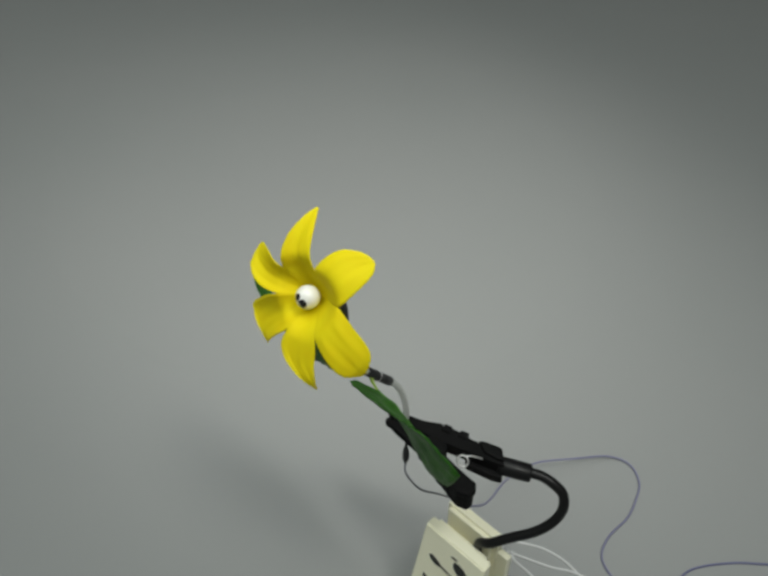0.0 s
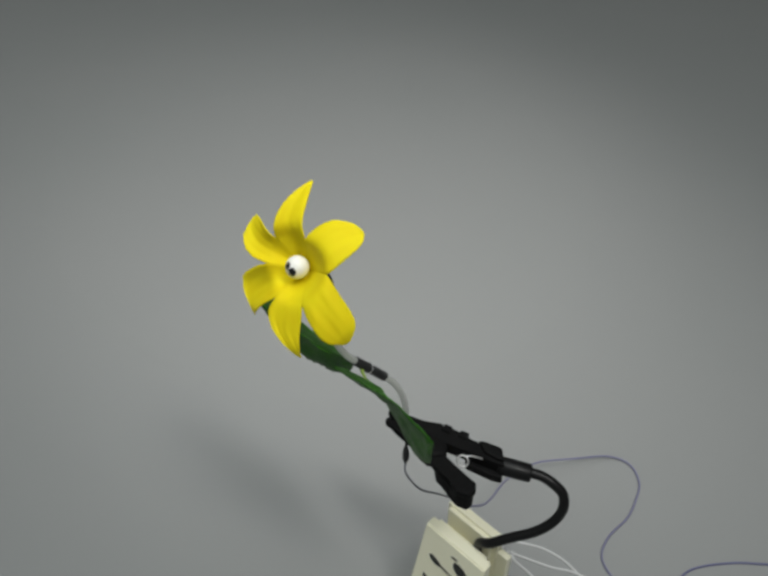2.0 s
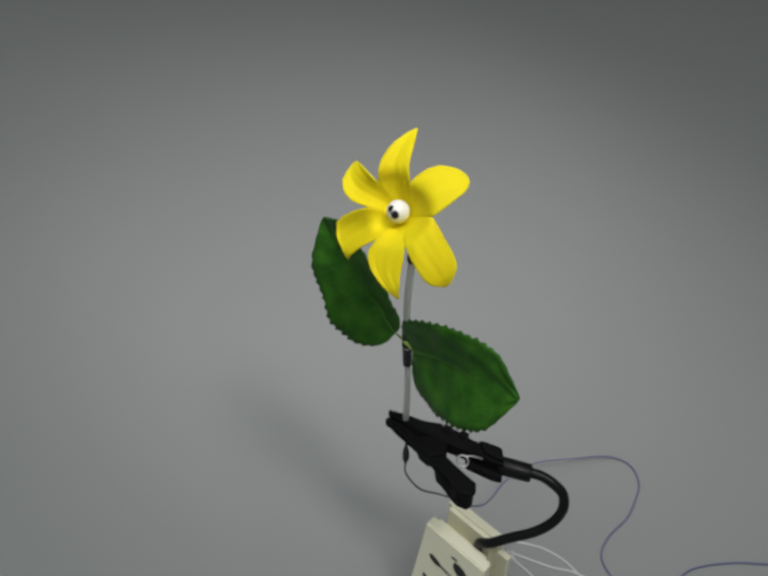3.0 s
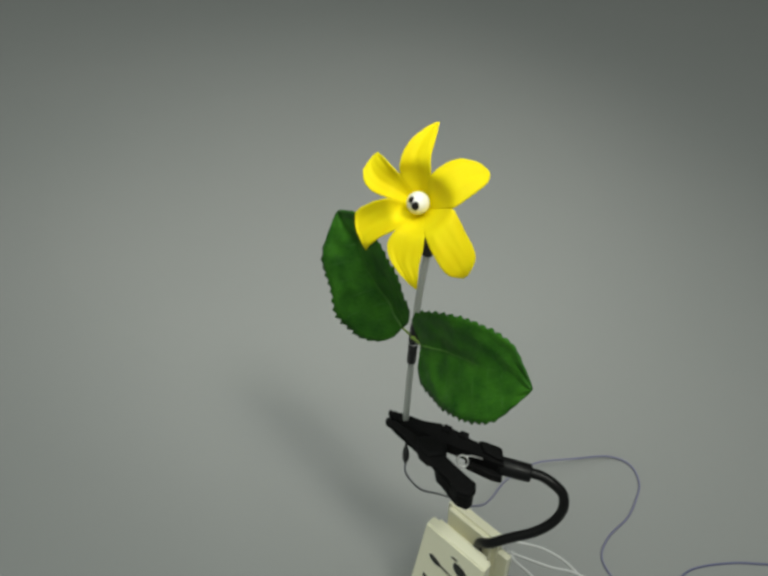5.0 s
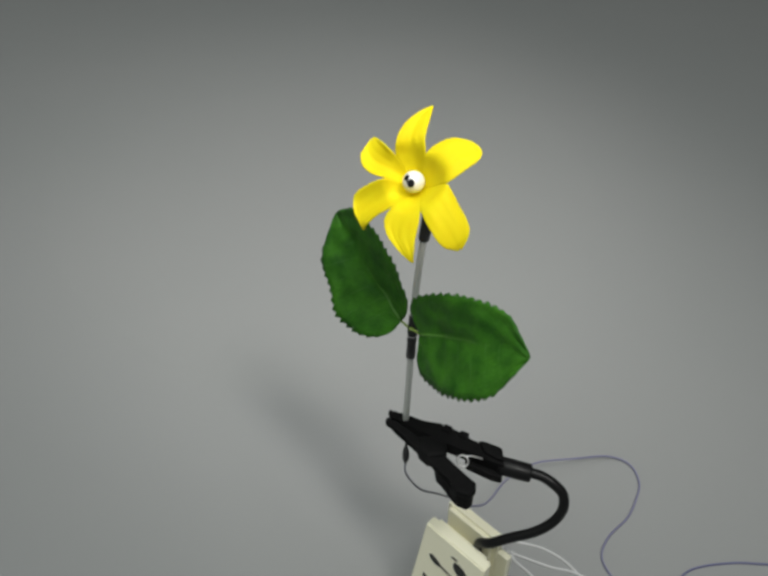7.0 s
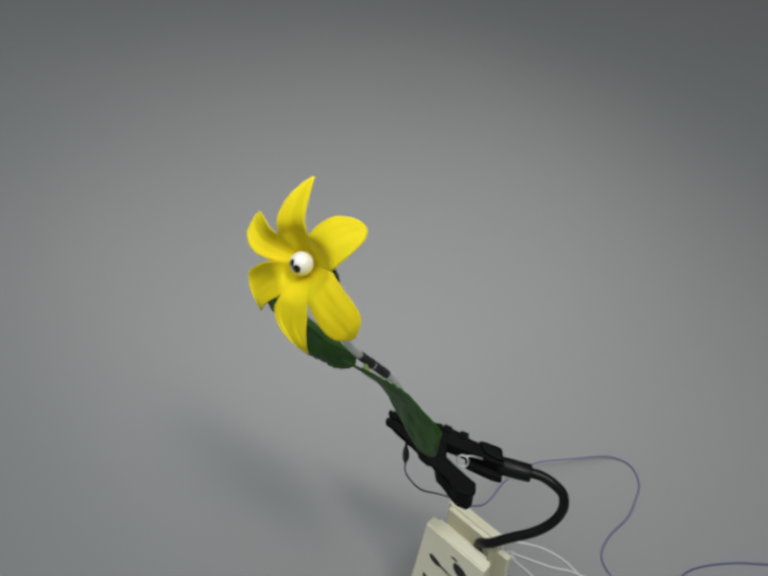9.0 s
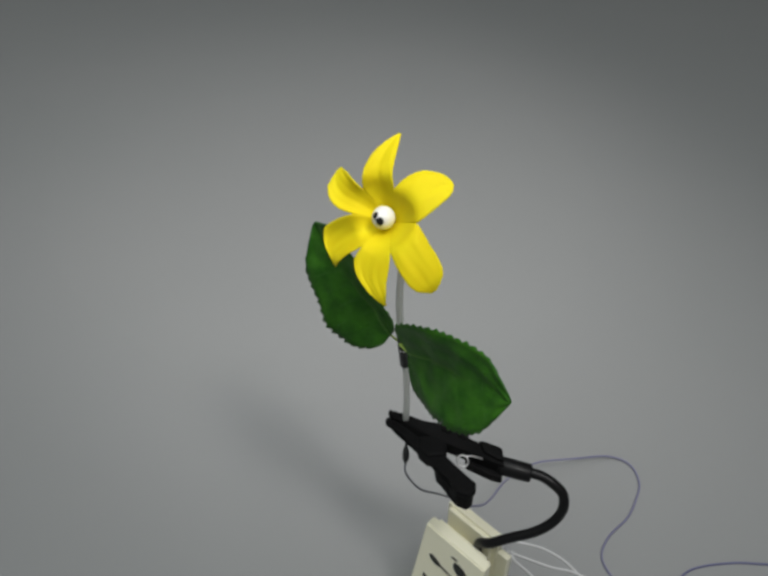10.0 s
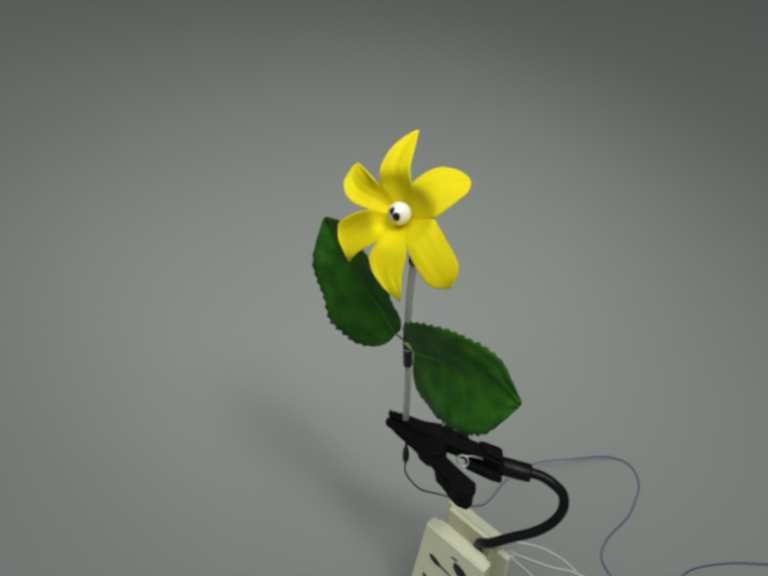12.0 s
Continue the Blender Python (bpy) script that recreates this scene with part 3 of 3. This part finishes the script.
def motions():
    rows = [
        (0, bend(0.545, -0.485, -0.494, 0.444)), (0.1, bend(0.525, -0.531, -0.493, 0.475)), (0.2, bend(0.397, -0.593, -0.432, 0.566)),
        (0.3, bend(0.543, -0.534, -0.494, 0.457)), (0.4, bend(0.471, -0.511, -0.466, 0.513)), (0.5, bend(0.236, -0.375, -0.237, 0.363)),
        (0.6, bend(0.215, -0.171, -0.245, 0.204)), (0.7, bend(0.191, -0.132, -0.228, 0.180)), (0.8, bend(0.146, -0.146, -0.247, 0.176)),
        (0.9, bend(0.142, -0.094, -0.223, 0.161)), (1, bend(0.138, -0.086, -0.217, 0.164)), (1.1, bend(0.120, -0.114, -0.236, 0.163)),
        (1.2, bend(0.128, -0.080, -0.217, 0.154)), (1.3, bend(0.121, -0.071, -0.211, 0.149)), (1.4, bend(0.111, -0.095, -0.226, 0.156)),
        (1.5, bend(0.366, -0.355, -0.419, 0.429)), (1.6, bend(0.600, -0.647, -0.552, 0.510)), (1.7, bend(0.384, -0.572, -0.420, 0.560)),
        (1.8, bend(0.510, -0.504, -0.494, 0.499)), (1.9, bend(0.533, -0.540, -0.491, 0.464)), (2, bend(0.402, -0.608, -0.449, 0.622)),
        (2.1, bend(0.537, -0.544, -0.491, 0.461)), (2.2, bend(0.379, -0.431, -0.386, 0.449)), (2.3, bend(0.174, -0.185, -0.257, 0.193)),
        (2.4, bend(0.202, -0.155, -0.237, 0.191)), (2.5, bend(0.193, -0.159, -0.254, 0.182)), (2.6, bend(0.119, -0.110, -0.234, 0.162)),
        (2.7, bend(0.134, -0.077, -0.214, 0.154)), (2.8, bend(0.145, -0.112, -0.231, 0.166)), (2.9, bend(0.117, -0.101, -0.229, 0.158)),
        (3, bend(0.128, -0.076, -0.217, 0.157)), (3.1, bend(0.132, -0.097, -0.226, 0.160)), (3.2, bend(0.308, 0.193, -0.397, -0.049)),
        (3.3, bend(0.330, 0.600, -0.390, -0.320)), (3.4, bend(0.340, 0.690, -0.400, -0.360)), (3.5, bend(0.270, 0.520, -0.380, -0.330)),
        (3.6, bend(0.130, 0.300, -0.220, -0.120)), (3.7, bend(0.040, 0.060, -0.130, 0.060)), (3.8, bend(0.010, -0.040, -0.120, 0.120)),
        (3.9, bend(0.012, 0.066, -0.090, 0.060)), (4, bend(-0.100, 0.025, 0.000, 0.075)), (4.1, bend(-0.430, 0.050, 0.235, 0.058)),
        (4.2, bend(-0.572, 0.075, 0.325, 0.036)), (4.3, bend(-0.477, 0.046, 0.268, 0.040)), (4.4, bend(-0.564, 0.068, 0.348, 0.031)),
        (4.5, bend(-0.612, 0.070, 0.362, 0.028)), (4.6, bend(-0.400, 0.030, 0.203, 0.054)), (4.7, bend(-0.110, 0.018, 0.004, 0.084)),
        (4.8, bend(-0.149, -0.020, 0.038, 0.096)), (4.9, bend(-0.147, -0.037, 0.034, 0.103)), (5, bend(0.055, 0.010, -0.155, 0.107)),
        (5.1, bend(-0.049, -0.018, -0.066, 0.107)), (5.2, bend(-0.059, 0.056, -0.028, 0.080)), (5.3, bend(0.235, 0.555, -0.319, -0.309)),
        (5.4, bend(0.344, 0.694, -0.396, -0.357)), (5.5, bend(0.286, 0.551, -0.419, -0.360)), (5.6, bend(0.170, 0.471, -0.246, -0.256)),
        (5.7, bend(0.055, 0.096, -0.126, 0.035)), (5.8, bend(0.006, -0.057, -0.135, 0.127)), (5.9, bend(0.000, 0.082, -0.075, 0.052)),
        (6, bend(0.024, 0.050, -0.104, 0.069)), (6.1, bend(-0.229, -0.004, 0.105, 0.082)), (6.2, bend(-0.629, 0.098, 0.363, 0.034)),
        (6.3, bend(-0.516, 0.053, 0.288, 0.038)), (6.4, bend(-0.437, 0.039, 0.247, 0.043)), (6.5, bend(-0.691, 0.098, 0.449, 0.019)),
        (6.6, bend(-0.533, 0.041, 0.276, 0.038)), (6.7, bend(-0.264, 0.019, 0.130, 0.070)), (6.8, bend(0.041, 0.026, -0.122, 0.092)),
        (6.9, bend(-0.132, 0.002, 0.018, 0.090)), (7, bend(-0.087, -0.005, -0.112, 0.113)), (7.1, bend(0.019, 0.010, -0.111, 0.103)),
        (7.2, bend(-0.002, -0.016, -0.118, 0.112)), (7.5, bend(-0.020, -0.010, -0.100, 0.100)), (8, bend(0.000, 0.000, -0.100, 0.100)),
        (8.4, bend(0.030, -0.030, -0.140, 0.120)), (8.7, bend(0.140, -0.120, -0.220, 0.180)), (8.8, bend(0.292, -0.256, -0.306, 0.315)),
        (8.9, bend(0.640, -0.561, -0.558, 0.468)), (9, bend(0.357, -0.552, -0.365, 0.535)), (9.1, bend(0.455, -0.482, -0.446, 0.490)),
        (9.2, bend(0.565, -0.509, -0.499, 0.447)), (9.3, bend(0.409, -0.562, -0.432, 0.558)), (9.4, bend(0.509, -0.541, -0.487, 0.489)),
        (9.5, bend(0.530, -0.507, -0.534, 0.502)), (9.6, bend(0.442, -0.563, -0.452, 0.544)), (9.7, bend(0.325, -0.363, -0.343, 0.382)),
        (9.8, bend(0.181, -0.106, -0.219, 0.171)), (9.9, bend(0.146, -0.119, -0.234, 0.169)), (10, bend(0.158, -0.131, -0.226, 0.177)),
        (10.1, bend(0.132, -0.068, -0.209, 0.150)), (10.2, bend(0.109, -0.070, -0.209, 0.147)), (10.3, bend(0.129, -0.106, -0.231, 0.162)),
        (10.4, bend(0.169, -0.109, -0.224, 0.169)), (10.5, bend(0.540, -0.503, -0.517, 0.427)), (10.6, bend(0.517, -0.659, -0.512, 0.539)),
        (10.7, bend(0.402, -0.459, -0.405, 0.471)), (10.8, bend(0.584, -0.510, -0.507, 0.438)), (10.9, bend(0.432, -0.581, -0.448, 0.551)),
        (11, bend(0.457, -0.590, -0.448, 0.575)), (11.1, bend(0.555, -0.510, -0.498, 0.453)), (11.2, bend(0.321, -0.414, -0.347, 0.423)),
        (11.3, bend(0.247, -0.249, -0.287, 0.283)), (11.4, bend(0.251, -0.197, -0.269, 0.252)), (11.5, bend(0.180, -0.180, -0.250, 0.203)),
        (11.6, bend(0.156, -0.113, -0.229, 0.168)), (11.7, bend(0.158, -0.081, -0.213, 0.159)), (11.8, bend(0.141, -0.112, -0.232, 0.166)),
        (11.9, bend(0.138, -0.094, -0.223, 0.160)), (12, bend(0.146, -0.065, -0.236, 0.142)),
    ]
    for k in range(PIECES):
        walk(lower_stem[k], [(t, b[0][k]) for t, b in rows])
        walk(upper_stem[k], [(t, b[2][k]) for t, b in rows])
    walk(collar, [(t, b[1]) for t, b in rows])
    walk(head, [(t, b[3]) for t, b in rows])


motions()
